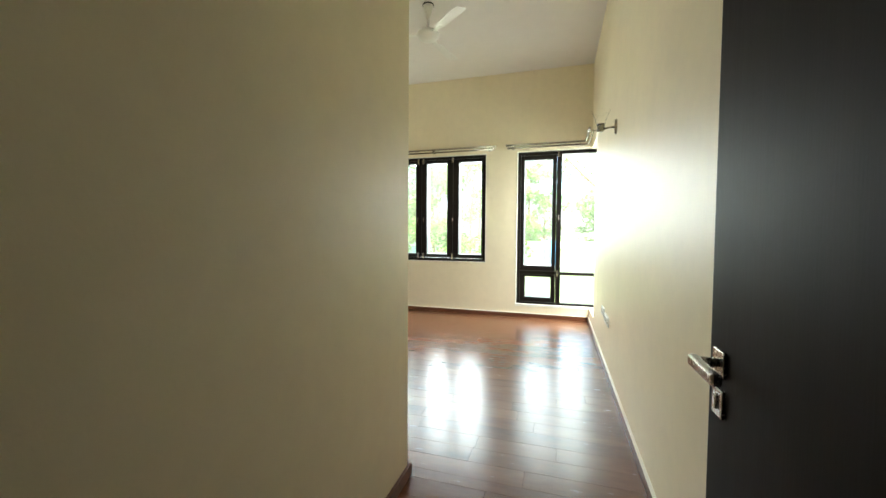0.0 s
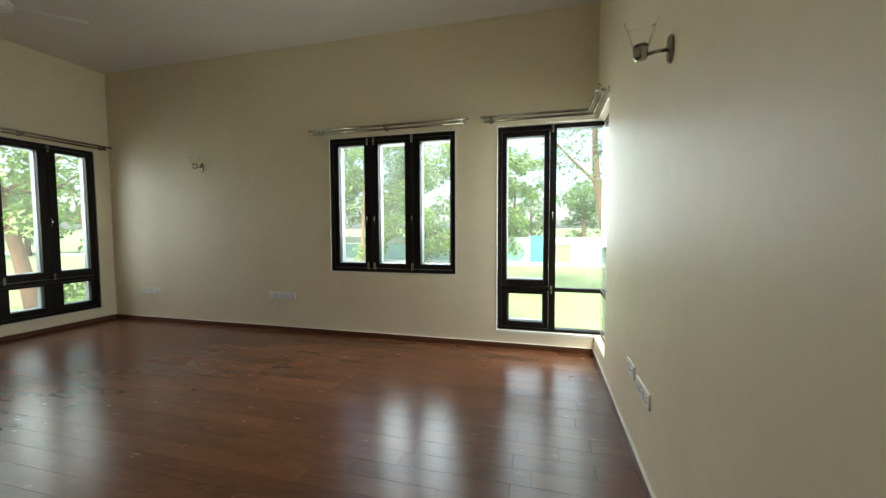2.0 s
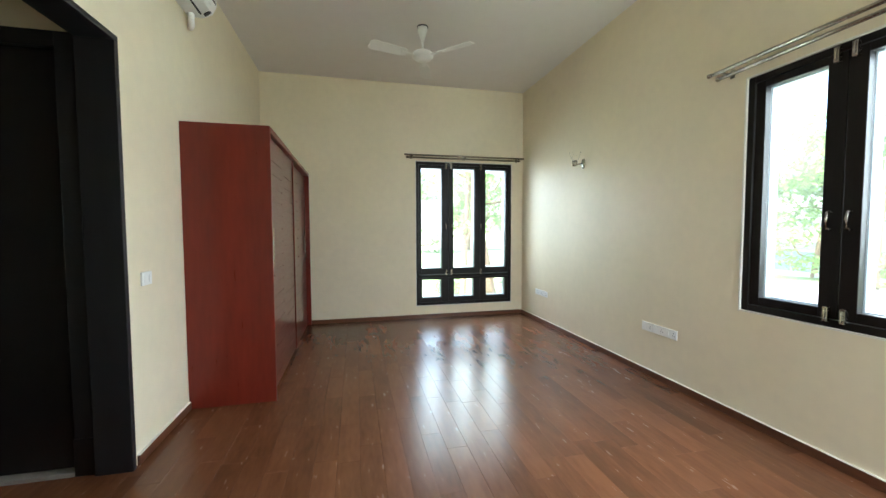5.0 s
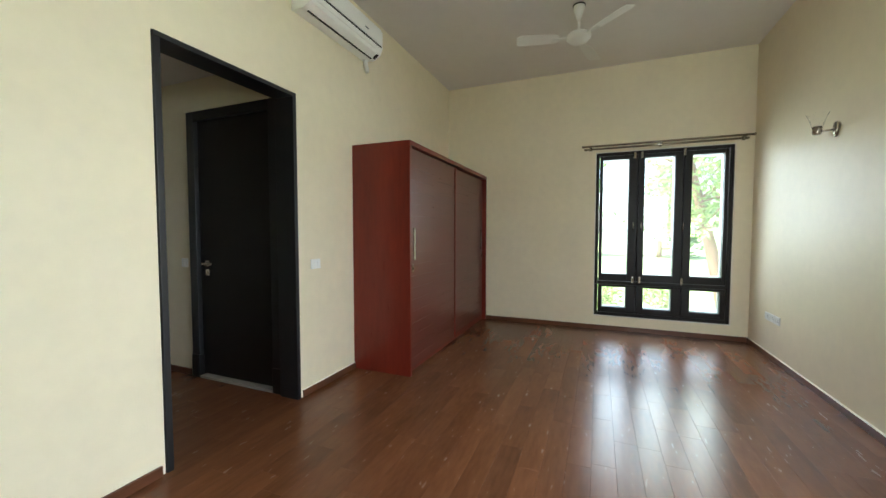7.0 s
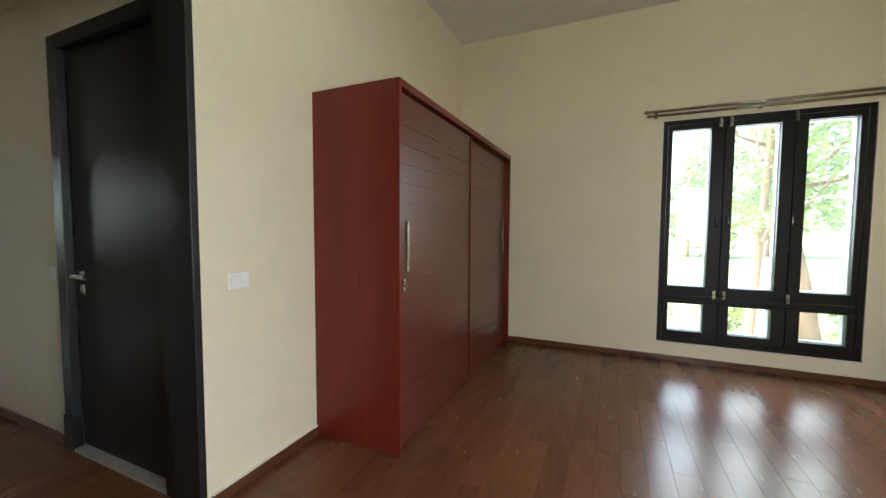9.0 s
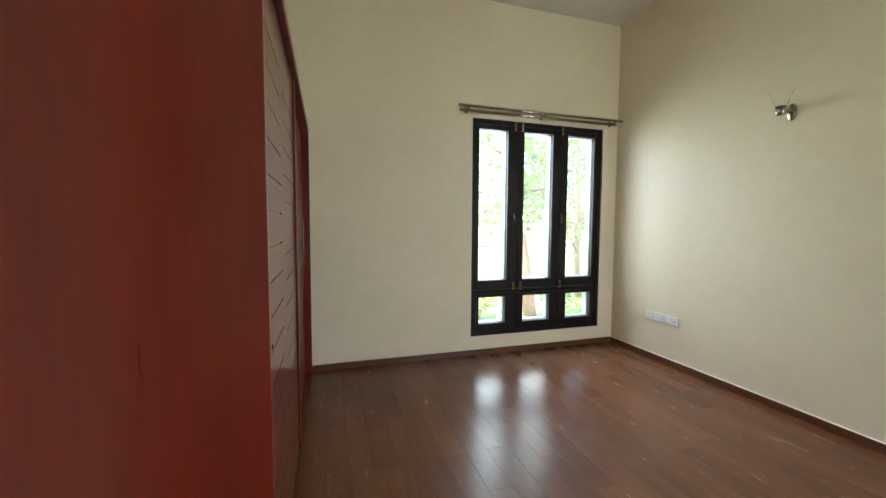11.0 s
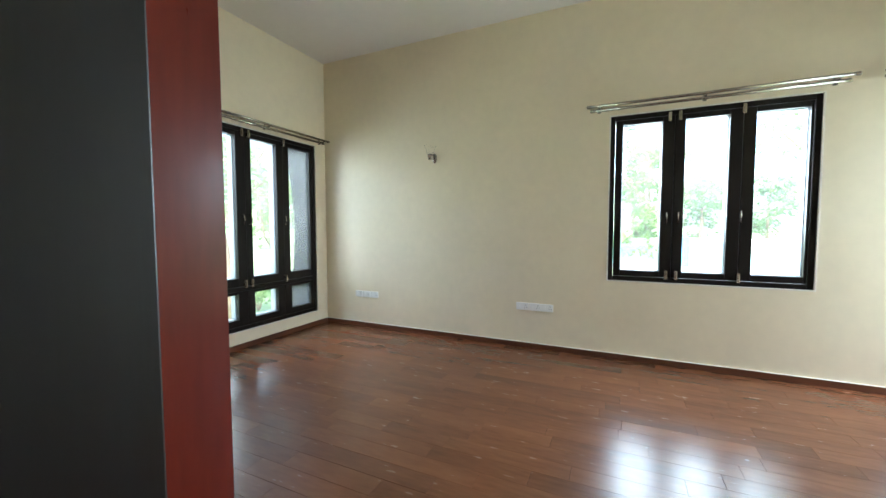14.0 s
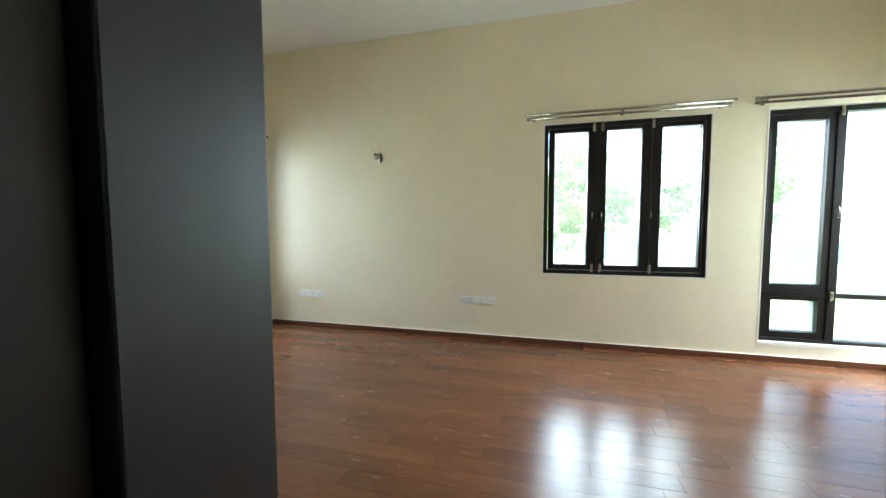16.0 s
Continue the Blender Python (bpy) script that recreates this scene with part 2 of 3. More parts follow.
# ---- large structure ----
W, S, H = -6.95, -4.08, 3.7          # west wall, south wall, ceiling
PX = -1.18                           # entry passage, west side
A = (-3.19, -1.53, 0.815, 2.51)      # three-sash window in the north wall
B = (-1.065, 0.2, 0.195, 2.515)      # corner window, north leg
BE = (-0.72, 0.0, 0.195, 2.515)      # corner window, east leg
C = (-1.835, -0.19, 0.19, 2.52)      # tall window in the west wall
D = (-3.53, -2.45, -1.0, 2.525)      # cased opening to the lobby
F = (-5.37, -4.30, -1.0, 2.5)        # bathroom door in the lobby
EN = (-1.14, -0.05, -1.0, 2.5)       # entry door
setting(part("wall_north", slab_with_holes(W - 0.2, 0.2, -0.4, H, 0, 0.2, [A, B], along_x), WALL), "cream painted plaster wall with two windows", "wall")
setting(part("wall_east", slab_with_holes(-8.4, 0, -0.4, H, 0, 0.2, [BE], along_y), WALL), "cream painted plaster wall with corner window opening", "wall")
setting(part("wall_west", slab_with_holes(S - 0.2, 0, -0.4, H, W - 0.2, W, [C], along_y), WALL), "cream painted plaster wall with tall window", "wall")
setting(part("wall_south", slab_with_holes(W, PX, -0.4, H, S - 0.2, S, [D], along_x), WALL), "cream painted plaster wall with dark-cased opening", "wall")
setting(part("wall_passage", slab_with_holes(-8.4, S - 0.2, -0.4, H, PX - 0.2, PX, [], along_y), WALL), "cream painted plaster wall beside the entry passage", "wall")
setting(part("wall_entry", slab_with_holes(PX, 0, -0.4, H, -6.15, -5.95, [EN], along_x), WALL), "cream painted plaster wall around the entry door", "wall")
setting(part("wall_hall", slab_with_holes(PX - 0.2, 0.2, -0.4, H, -8.6, -8.4, [], along_x), WALL), "cream painted plaster wall closing the hall", "wall")
setting(part("wall_lobby_west", slab_with_holes(-6.75, S - 0.2, -0.4, H, -3.74, -3.54, [F], along_y), WALL), "cream painted lobby wall with dark door", "wall")
setting(part("wall_lobby_south", slab_with_holes(-3.54, PX - 0.2, -0.4, H, -6.75, -6.55, [], along_x), WALL), "cream painted lobby wall behind the mirror", "wall")
setting(part("wall_bath", boxes((-4.2, -3.74, -6.75, S - 0.2, 2.6, 2.8), (-4.4, -4.2, -6.75, S - 0.2, -0.1, 2.8)), WALL), "plain wall behind the closed bathroom door", "wall")
setting(part("ceiling", boxes((W - 0.2, 0.2, -8.6, 0.2, H, H + 0.15)), CEIL), "smooth white painted ceiling", "ceiling")
setting(part("ceiling_lobby", boxes((-3.54, PX - 0.2, -6.55, S - 0.2, 2.82, 2.95)), CEIL), "smooth white painted lower lobby ceiling", "ceiling")
floor = setting(part("floor", boxes((W, 0, -8.4, 0, -0.4, -0.013)), SLAB), "dark reddish-brown glossy lacquered wood plank floor", "floor")

# skirting boards
SK = 0.06
for nm, r in (("north", (W, 0, -0.018, 0)), ("west", (W, W + 0.018, S, -0.018)), ("east", (-0.018, 0, -5.95, -0.018)),
              ("south", (W + 0.018, -3.552, S, S + 0.018)), ("south_east", (-2.428, PX, S, S + 0.018)),
              ("passage", (PX, PX + 0.018, -5.95, S + 0.018)), ("lobby", (-3.54, -3.522, -6.55, -5.45)), ("lobby_south", (-3.522, PX - 0.2, -6.55, -6.532))):
    setting(part("baseboard_" + nm, boxes((*r, 0.0, SK), bev=0.004), SKIRT), "dark brown varnished wooden skirting board", "baseboard")
for nm, r in (("north", (W, 0, -0.0175, 0.0)), ("south", (W + 0.018, -3.552, S, S + 0.0175)), ("east", (-0.0175, 0, -5.95, -0.018))):
    setting(part("trim_" + nm, boxes((*r, SK, SK + 0.003)), REVEAL), "thin pale caulk line above skirting", "trim")

# outside ground
setting(part("ground", boxes((-900, 900, -900, 900, -0.6, -0.35)), LAWN), "light green mown lawn to the horizon", "ground")


# ---- windows ----
def bolt(parent, u, z, m):
    bm = boxes((u - 0.014, u + 0.014, -0.008, 0.024, z - 0.045, z + 0.045), bev=0.003)
    tube(bm, [(u, -0.012, z - 0.03), (u, -0.012, z + 0.035)], 0.006, 8)
    o = part("hinge", bm, CHROME, parent, "small steel bolt hinge")
    return o


def handle(parent, u, z):
    bm = bmesh.new()
    tube(bm, [(u, 0.026, z - 0.055), (u, -0.012, z - 0.05), (u, -0.022, z), (u, -0.012, z + 0.05), (u, 0.026, z + 0.055)], 0.007, 8)
    return part("handle", bm, CHROME, parent, "slim steel pull handle", smooth=True)


def ring(u0, u1, z0, z1, w, v0, v1, bev=0.004):
    """A rectangular frame of width w."""
    wl, wr, wb, wt = w
    return boxes((u0, u0 + wl, v0, v1, z0, z1), (u1 - wr, u1, v0, v1, z0, z1),
                 (u0 + wl, u1 - wr, v0 + 0.001, v1, z0, z0 + wb), (u0 + wl, u1 - wr, v0 + 0.001, v1, z1 - wt, z1), bev=bev)


def pane(parent, u0, u1, z0, z1, v):
    o = part("pane", boxes((u0, u1, v, v + 0.005, z0, z1)), GLASS, parent, "clear glass")
    o.visible_shadow = False
    return o


def sash(parent, u0, u1, z0, z1, g, name="sash"):
    """A glazed sash; g: its glass (u0, u1, z0, z1)."""
    s = part(name, ring(u0, u1, z0, z1, (g[0] - u0, u1 - g[1], g[2] - z0, z1 - g[3]), 0.022, 0.075), DARK, parent)
    part("glazing_liner", ring(g[0] - 0.015, g[1] + 0.015, g[2] - 0.015, g[3] + 0.015, (0.022,) * 4, 0.077, 0.15, 0.002), LINER, s, "grey metal glazing liner")
    p = pane(s, g[0], g[1], g[2], g[3], 0.06)
    return s


def three_sash(name, hole, cuts, glass, lows, m, label):
    u0, u1, z0, z1 = hole
    u0, u1, z0, z1 = u0 + 0.012, u1 - 0.012, z0 + 0.012, z1 - 0.010
    w = empty(name, label, "window", m, kind="structure")
    part("window_frame", ring(u0, u1, z0, z1, (0.045,) * 4, 0.012, 0.13), DARK, w)
    part("reveal_trim", ring(*hole, (0.0118, 0.0118, 0.0118, 0.0098), -0.003, 0.04, 0.001), REVEAL, w, "thin white painted reveal edge")
    edges = [u0 + 0.047, *cuts, u1 - 0.047]
    zb = z0 + 0.047
    if lows:
        zb = lows[2]
        part("transom", boxes((u0 + 0.045, u1 - 0.045, 0.016, 0.12, lows[2] - 0.05, lows[2] - 0.002), bev=0.004), DARK, w)
    for i in range(3):
        g = (*glass[i], *glass[3])
        sash(w, edges[i] + 0.002, edges[i + 1] - 0.002, zb + 0.002, z1 - 0.047, g)
        if lows:
            sash(w, edges[i] + 0.002, edges[i + 1] - 0.002, z0 + 0.047, lows[2] - 0.054, (glass[i][0] + 0.01, glass[i][1] - 0.01, lows[0], lows[1]), "lower_light")
    for i, c in enumerate(cuts):
        part("mullion", boxes((c - 0.03, c + 0.03, 0.078, 0.13, z0 + 0.045, z1 - 0.045), bev=0.003), DARK, w)
        for du in ((-0.045, 0.04) if i == 0 else (0.0,)):
            bolt(w, c + du, z1 - 0.06, m)
            bolt(w, c + du, zb + 0.03, m)
            handle(w, c + du * 1.15, 1.47)
    part("window_sill", boxes((hole[0], hole[1], 0.14, 0.24, hole[2], hole[2] + 0.02), bev=0.004), PALE, w)
    return w


three_sash("window_1", A, (-2.61, -2.075), ((-3.065, -2.71), (-2.52, -2.175), (-1.98, -1.61), (0.935, 2.405)), None,
           pose(0, 0, 0), "dark wooden three-sash window with chrome bolts, closed")
three_sash("window_2", C, (-1.285, -0.745), ((-1.735, -1.40), (-1.205, -0.845), (-0.65, -0.295), (0.80, 2.41)), (0.325, 0.615, 0.70),
           pose(W, 0, 0, 0, 0, 90), "tall dark wooden three-sash window with lower lights, closed")

# corner window: north leg with one opening sash, fixed panes meeting at a glass corner
w3 = empty("window_3", "dark wooden corner window with frameless glass corner, closed", "window", pose(0, 0.035, 0), kind="structure")
gx = 0.07
zt = B[3] - 0.01
part("window_frame", boxes((-1.053, -1.008, 0.012, 0.12, 0.2, zt), (-1.008, gx, 0.013, 0.12, zt - 0.05, zt), (-1.008, gx, 0.013, 0.12, 0.2, 0.232), bev=0.004), DARK, w3)
part("window_frame", boxes((gx, gx + 0.05, -0.718, 0.012, zt - 0.05, zt), (gx, gx + 0.05, -0.718, 0.012, 0.2, 0.232), (gx, gx + 0.05, -0.718, -0.69, 0.232, zt - 0.05), bev=0.004), DARK, w3)
part("reveal_trim", boxes((-1.065, -1.0532, -0.038, 0.04, 0.195, 2.515), bev=0.001), REVEAL, w3, "white painted reveal edge")
part("ledge", boxes((-1.069, 0.0, -0.039, 0.03, 0.165, 0.1985), bev=0.002), REVEAL, w3, "white painted ledge under the window")
part("mullion", boxes((-0.482, -0.41, 0.012, 0.12, 0.232, zt - 0.05), bev=0.004), DARK, w3)
part("transom", boxes((-0.41, gx, 0.03, 0.10, 0.655, 0.70), bev=0.003), DARK, w3)
part("transom", boxes((gx - 0.012, gx + 0.03, -0.69, 0.029, 0.655, 0.70), bev=0.003), DARK, w3)
part("transom", boxes((-1.008, -0.482, 0.016, 0.12, 0.655, 0.71), bev=0.004), DARK, w3)
sash(w3, -1.006, -0.484, 0.712, zt - 0.052, (-0.955, -0.54, 0.785, 2.39))
sash(w3, -1.006, -0.484, 0.236, 0.653, (-0.935, -0.545, 0.30, 0.62), "lower_light")
for z0, z1 in ((0.232, 0.655), (0.70, zt - 0.05)):
    pane(w3, -0.41, gx, z0, z1, 0.062)
    o = part("pane", boxes((gx - 0.003, gx + 0.002, -0.68, 0.062, z0, z1)), GLASS, w3, "clear glass")
    o.visible_shadow = False
bolt(w3, -0.455, 0.68, None)
bolt(w3, -0.455, zt - 0.05, None)
handle(w3, -0.447, 1.50)
part("window_sill", boxes((-1.065, 0.2, 0.13, 0.2, 0.195, 0.2)), PALE, w3)


# ---- curtain rods: double steel rails on brackets ----
def curtain_rod(runs, ends, brackets, label):
    e = empty("curtain_rod", label, "curtain rod", group="curtain rods")
    for pts in runs:
        bm = bmesh.new()
        tube(bm, pts, 0.0135, 10)
        part("rail", bm, CHROME, e, smooth=True)
    for p, d in ends:
        bm = bmesh.new()
        lathe(bm, [(0.012, -0.008), (0.017, 0), (0.017, 0.018), (0.010, 0.026)], 12, Matrix.Translation(p) @ Vector(d).to_track_quat("Z", "Y").to_matrix().to_4x4())
        part("end_cap", bm, CHROME, e, smooth=True)
    for (x0, y0), (x1, y1), z in brackets:
        bm = boxes((min(x0, x1) - 0.009, max(x0, x1) + 0.009, min(y0, y1) - 0.009 * (x0 != x1), max(y0, y1) + 0.009 * (x0 != x1), z - 0.004, z + 0.004), bev=0.002)
        box(bm, x0 - (0.016 if y0 != y1 else 0.003), x0 + (0.016 if y0 != y1 else 0.003), y0 - (0.003 if y0 != y1 else 0.016), y0 + (0.003 if y0 != y1 else 0.016), z - 0.03, z + 0.03)
        part("bracket", bm, CHROME, e)
    return e


ZR = 2.59
for x0, x1, nm in ((-3.35, -1.42, "straight double steel curtain rod above the three-sash window"),):
    curtain_rod([[(x0, -0.055, ZR - 0.03), (x1, -0.055, ZR - 0.03)], [(x0 - 0.03, -0.105, ZR), (x1 + 0.03, -0.105, ZR)]],
                [((x0, -0.055, ZR - 0.03), (-1, 0, 0)), ((x1, -0.055, ZR - 0.03), (1, 0, 0)), ((x0 - 0.03, -0.105, ZR), (-1, 0, 0)), ((x1 + 0.03, -0.105, ZR), (1, 0, 0))],
                [((x, -0.003), (x, -0.115), ZR - 0.015) for x in (x0 + 0.06, (x0 + x1) / 2, x1 - 0.06)], nm)
y0, y1 = -1.96, -0.10
curtain_rod([[(W + 0.055, y0, ZR - 0.03), (W + 0.055, y1, ZR - 0.03)], [(W + 0.105, y0 - 0.03, ZR), (W + 0.105, y1 + 0.05, ZR)]],
            [((W + 0.055, y0, ZR - 0.03), (0, -1, 0)), ((W + 0.055, y1, ZR - 0.03), (0, 1, 0)), ((W + 0.105, y0 - 0.03, ZR), (0, -1, 0)), ((W + 0.105, y1 + 0.05, ZR), (0, 1, 0))],
            [((W + 0.003, y), (W + 0.115, y), ZR - 0.015) for y in (y0 + 0.06, (y0 + y1) / 2, y1 - 0.02)], "straight double steel curtain rod above the tall window")
curtain_rod([[(-1.18, -0.055, ZR - 0.03), (-0.075, -0.055, ZR - 0.03), (-0.055, -0.075, ZR - 0.03), (-0.055, -0.74, ZR - 0.03)],
             [(-1.2, -0.105, ZR), (-0.115, -0.105, ZR), (-0.095, -0.125, ZR), (-0.095, -0.77, ZR)]],
            [((-1.18, -0.055, ZR - 0.03), (-1, 0, 0)), ((-1.2, -0.105, ZR), (-1, 0, 0)), ((-0.055, -0.74, ZR - 0.03), (0, -1, 0)), ((-0.095, -0.77, ZR), (0, -1, 0))],
            [((-1.12, -0.003), (-1.12, -0.115), ZR - 0.015), ((-0.003, -0.70), (-0.115, -0.70), ZR - 0.015)], "bent double steel curtain rod turning the window corner")


# ---- cased opening, doors ----
d1 = empty("door_1", "dark wooden cased opening without a leaf, open to the lobby", "door frame", kind="structure")
part("jamb", boxes((-3.525, -3.488, -4.262, S + 0.012, 0, 2.49), bev=0.003), JAMB, d1)
part("jamb", boxes((-2.492, -2.455, -4.262, S + 0.012, 0, 2.49), bev=0.003), JAMB, d1)
part("head", boxes((-3.525, -2.455, -4.262, S + 0.012, 2.49, 2.522), bev=0.003), JAMB, d1)


def lever(parent, face, y, z, out, toward):
    """Lever handle with a square rose and a lock plate on a face x = face; out: +1 or -1 along x."""
    h = part("door_handle", boxes((face, face + out * 0.008, y - 0.028, y + 0.028, z - 0.028, z + 0.028), bev=0.002), CHROME, parent, "satin steel lever handle")
    bm = bmesh.new()
    tube(bm, [(face, y, z), (face + out * 0.052, y, z)], 0.010, 10)
    part("spindle", bm, CHROME, h, smooth=True)
    bm = boxes((face + out * 0.042, face + out * 0.062, min(y - toward * 0.012, y + toward * 0.125), max(y - toward * 0.012, y + toward * 0.125), z - 0.012, z + 0.012), bev=0.005)
    part("lever", bm, CHROME, h)
    k = part("lock_plate", boxes((face, face + out * 0.008, y - 0.026, y + 0.026, z - 0.115, z - 0.055), bev=0.002), CHROME, parent, "square steel lock plate")
    part("keyhole", boxes((face + out * 0.0085, face + out * 0.014, y - 0.008, y + 0.008, z - 0.1, z - 0.07), bev=0.002), CHROME, k)


d2 = empty("door_2", "closed dark wooden bathroom door with steel lever", "door", kind="structure")
part("door_leaf", boxes((-3.60, -3.562, -5.295, -4.375, 0.03, 2.43), bev=0.003), DOOR, d2)
part("casing", boxes((-3.56, -3.515, -5.40, -5.30, 0.22, 2.52), bev=0.004), JAMB, d2)
part("casing", boxes((-3.56, -3.515, -4.37, -4.264, 0.22, 2.52), bev=0.004), JAMB, d2)
part("head", boxes((-3.56, -3.515, -5.30, -4.37, 2.435, 2.52), bev=0.004), DOOR, d2)
part("plinth_block", boxes((-3.562, -3.508, -5.405, -5.298, 0, 0.22), bev=0.004), DOOR, d2)
part("plinth_block", boxes((-3.562, -3.508, -4.372, -4.264, 0, 0.22), bev=0.004), DOOR, d2)
part("stop", boxes((-3.66, -3.60, -5.36, -5.27, 0, 2.48), (-3.66, -3.60, -4.40, -4.30, 0, 2.48), (-3.66, -3.60, -5.27, -4.40, 2.40, 2.48)), DOOR, d2)
part("threshold", boxes((-3.70, -3.512, -5.297, -4.373, -0.012, 0.022), bev=0.004), STONE, d2, "grey stone threshold")
lever(d2, -3.562, -5.215, 1.10, 1, 1)

d3 = empty("door_3", "open dark wooden entry door folded back against the wall", "door", kind="structure")
part("jamb", boxes((-1.138, -1.10, -6.16, -5.94, 0, 2.46), bev=0.003), ENTRY, d3)
part("jamb", boxes((-0.09, -0.052, -6.16, -5.94, 0, 2.46), bev=0.003), ENTRY, d3)
part("head", boxes((-1.138, -0.052, -6.16, -5.94, 2.46, 2.498), bev=0.003), ENTRY, d3)
leaf = part("door_leaf", boxes((-0.11, -0.07, -5.90, -4.865, 0.012, 2.45), bev=0.003), ENTRY, d3)
lever(d3, -0.11, -4.93, 0.985, -1, -1)
for z in (0.3, 1.2, 2.2):
    bm = bmesh.new()
    tube(bm, [(-0.062, -5.915, z - 0.05), (-0.062, -5.915, z + 0.05)], 0.009, 8)
    box(bm, -0.08, -0.058, -5.935, -5.90, z - 0.048, z + 0.048)
    part("hinge", bm, CHROME, d3)

# ---- lobby mirror ----
mi = empty("wall_mirror", "tall mirror in a reddish wooden frame on the floor", "mirror")
part("frame", boxes((-3.50, -3.45, -6.53, -6.49, 0.0, 2.05), (-2.80, -2.75, -6.53, -6.49, 0.0, 2.05), (-3.45, -2.80, -6.53, -6.491, 2.0, 2.05), (-3.45, -2.80, -6.53, -6.491, 0.0, 0.10), bev=0.003), CHERRY, mi)
part("mirror_glass", boxes((-3.45, -2.80, -6.53, -6.505, 0.10, 2.0)), MIRROR, mi, "silvered mirror glass")


# ---- wardrobe ----
WX0, WX1, WYF, WH = W + 0.02, -4.29, -3.43, 2.265
wd = empty("wardrobe", "cherry-red wooden wardrobe with two sliding doors, closed", "wardrobe")
part("side_panel", boxes((WX1 - 0.03, WX1, S + 0.002, WYF, 0, WH), bev=0.002), CHERRY, wd, "glossy red cherry veneer side")
part("side_panel", boxes((WX0, WX0 + 0.03, S + 0.02, WYF, 0, WH), bev=0.002), CHERRY, wd)
part("top_panel", boxes((WX0 + 0.03, WX1 - 0.03, S + 0.02, WYF, WH - 0.045, WH), bev=0.002), CHERRY, wd)
part("base", boxes((WX0 + 0.03, WX1 - 0.03, S + 0.02, WYF - 0.06, 0, 0.07), bev=0.002), CHERRY, wd)
part("back_panel", boxes((WX0 + 0.03, WX1 - 0.03, S + 0.02, S + 0.03, 0.07, WH - 0.045)), CHERRY, wd)
MIDX = -5.55


def sliding_door(x0, x1, yf, hx, lockx):
    """A sliding door with two columns of short horizontal grooves."""
    slots = []
    for k in range(17):
        z = 2.02 - 0.117 * k
        w = x1 - x0
        slots.append((x1 - 0.47 * w, x1 - 0.05, z - 0.003, z + 0.003))
        if z > 0.2:
            slots.append((x0 + 0.06, x1 - 0.56 * w, z - 0.0615, z - 0.0555))
    d = part("sliding_door", slab_with_holes(x0, x1, 0.055, WH - 0.06, yf - 0.006, yf, slots, along_x), CHERRY_DOOR, wd, "brown cherry door with short horizontal grooves")
    part("door_core", boxes((x0, x1, yf - 0.028, yf - 0.0065, 0.055, WH - 0.06)), CHERRY_DOOR, d)
    hd = part("handle", boxes((hx - 0.014, hx + 0.014, yf, yf + 0.014, 1.12, 1.44), bev=0.004), CHROME, d, "vertical satin steel pull handle")
    lk = boxes((lockx - 0.014, lockx + 0.014, yf, yf + 0.012, 1.0, 1.08), bev=0.003)
    lathe(lk, [(0.008, 0), (0.008, 0.014)], 10, Matrix.Translation((lockx, yf + 0.012, 1.04)) @ Matrix.Rotation(-math.pi / 2, 4, "X"))
    part("lock", lk, CHROME, d, "small steel lock")


sliding_door(MIDX - 0.03, WX1 - 0.033, WYF - 0.03, -4.43, -4.385)
sliding_door(WX0 + 0.033, MIDX + 0.02, WYF - 0.062, WX0 + 0.12, WX0 + 0.07)
part("meeting_stile", boxes((MIDX - 0.05, MIDX - 0.012, WYF - 0.03, WYF - 0.018, 0.055, WH - 0.06), bev=0.003), CHERRY, wd)

# ---- air conditioner ----
ac = empty("air_conditioner", "white split air conditioner high on the wall", "air conditioner")
bm = bmesh.new()
prof = [(S + 0.002, 3.17), (S + 0.12, 3.165), (S + 0.19, 3.20), (S + 0.222, 3.27), (S + 0.222, 3.43), (S + 0.20, 3.46), (S + 0.002, 3.46)]
rings = [[bm.verts.new((x, y, z)) for y, z in prof] for x in (-4.53, -3.50)]
for i in range(len(prof)):
    j = (i + 1) % len(prof)
    bm.faces.new((rings[0][i], rings[0][j], rings[1][j], rings[1][i]))
bm.faces.new(rings[0])
bm.faces.new(rings[1])
bmesh.ops.bevel(bm, geom=list(bm.edges), offset=0.006, segments=2, affect="EDGES", profile=0.5)
part("body", bm, WHITE, ac)
part("front_panel", boxes((-4.49, -3.54, S + 0.220, S + 0.230, 3.285, 3.44), bev=0.004), WHITE, ac, "plain white front panel")
part("gap", boxes((-4.50, -3.53, S + 0.214, S + 0.2245, 3.268, 3.282)), BLACK, ac, "dark seam under the panel")
o = part("louver", boxes((-4.44, -3.56, -0.05, 0.05, -0.004, 0.004), bev=0.003), WHITE, ac, "closed white air louver")
o.matrix_world = pose(0, S + 0.172, 3.208, 38)
o = part("outlet_seam", boxes((-4.46, -3.55, -0.007, 0.007, -0.006, 0.006)), BLACK, ac, "black outlet seam")
o.matrix_world = pose(0, S + 0.122, 3.168, 20)
o = part("display", boxes((-4.50, -4.462, -0.03, 0.03, -0.004, 0.004), bev=0.003), BLACK, ac, "small dark display window")
o.matrix_world = pose(0, S + 0.165, 3.186, 38)
bm = bmesh.new()
tube(bm, [(-4.47, S + 0.05, 3.2), (-4.48, S + 0.045, 3.13), (-4.51, S + 0.035, 3.095), (-4.55, S + 0.01, 3.09)], 0.024, 12)
part("pipe_sleeve", bm, WHITE, ac, "taped pipe going into the wall", smooth=True)
part("mark", boxes((-4.26, -4.20, S + 0.229, S + 0.2315, 3.335, 3.35)), LINER, ac)

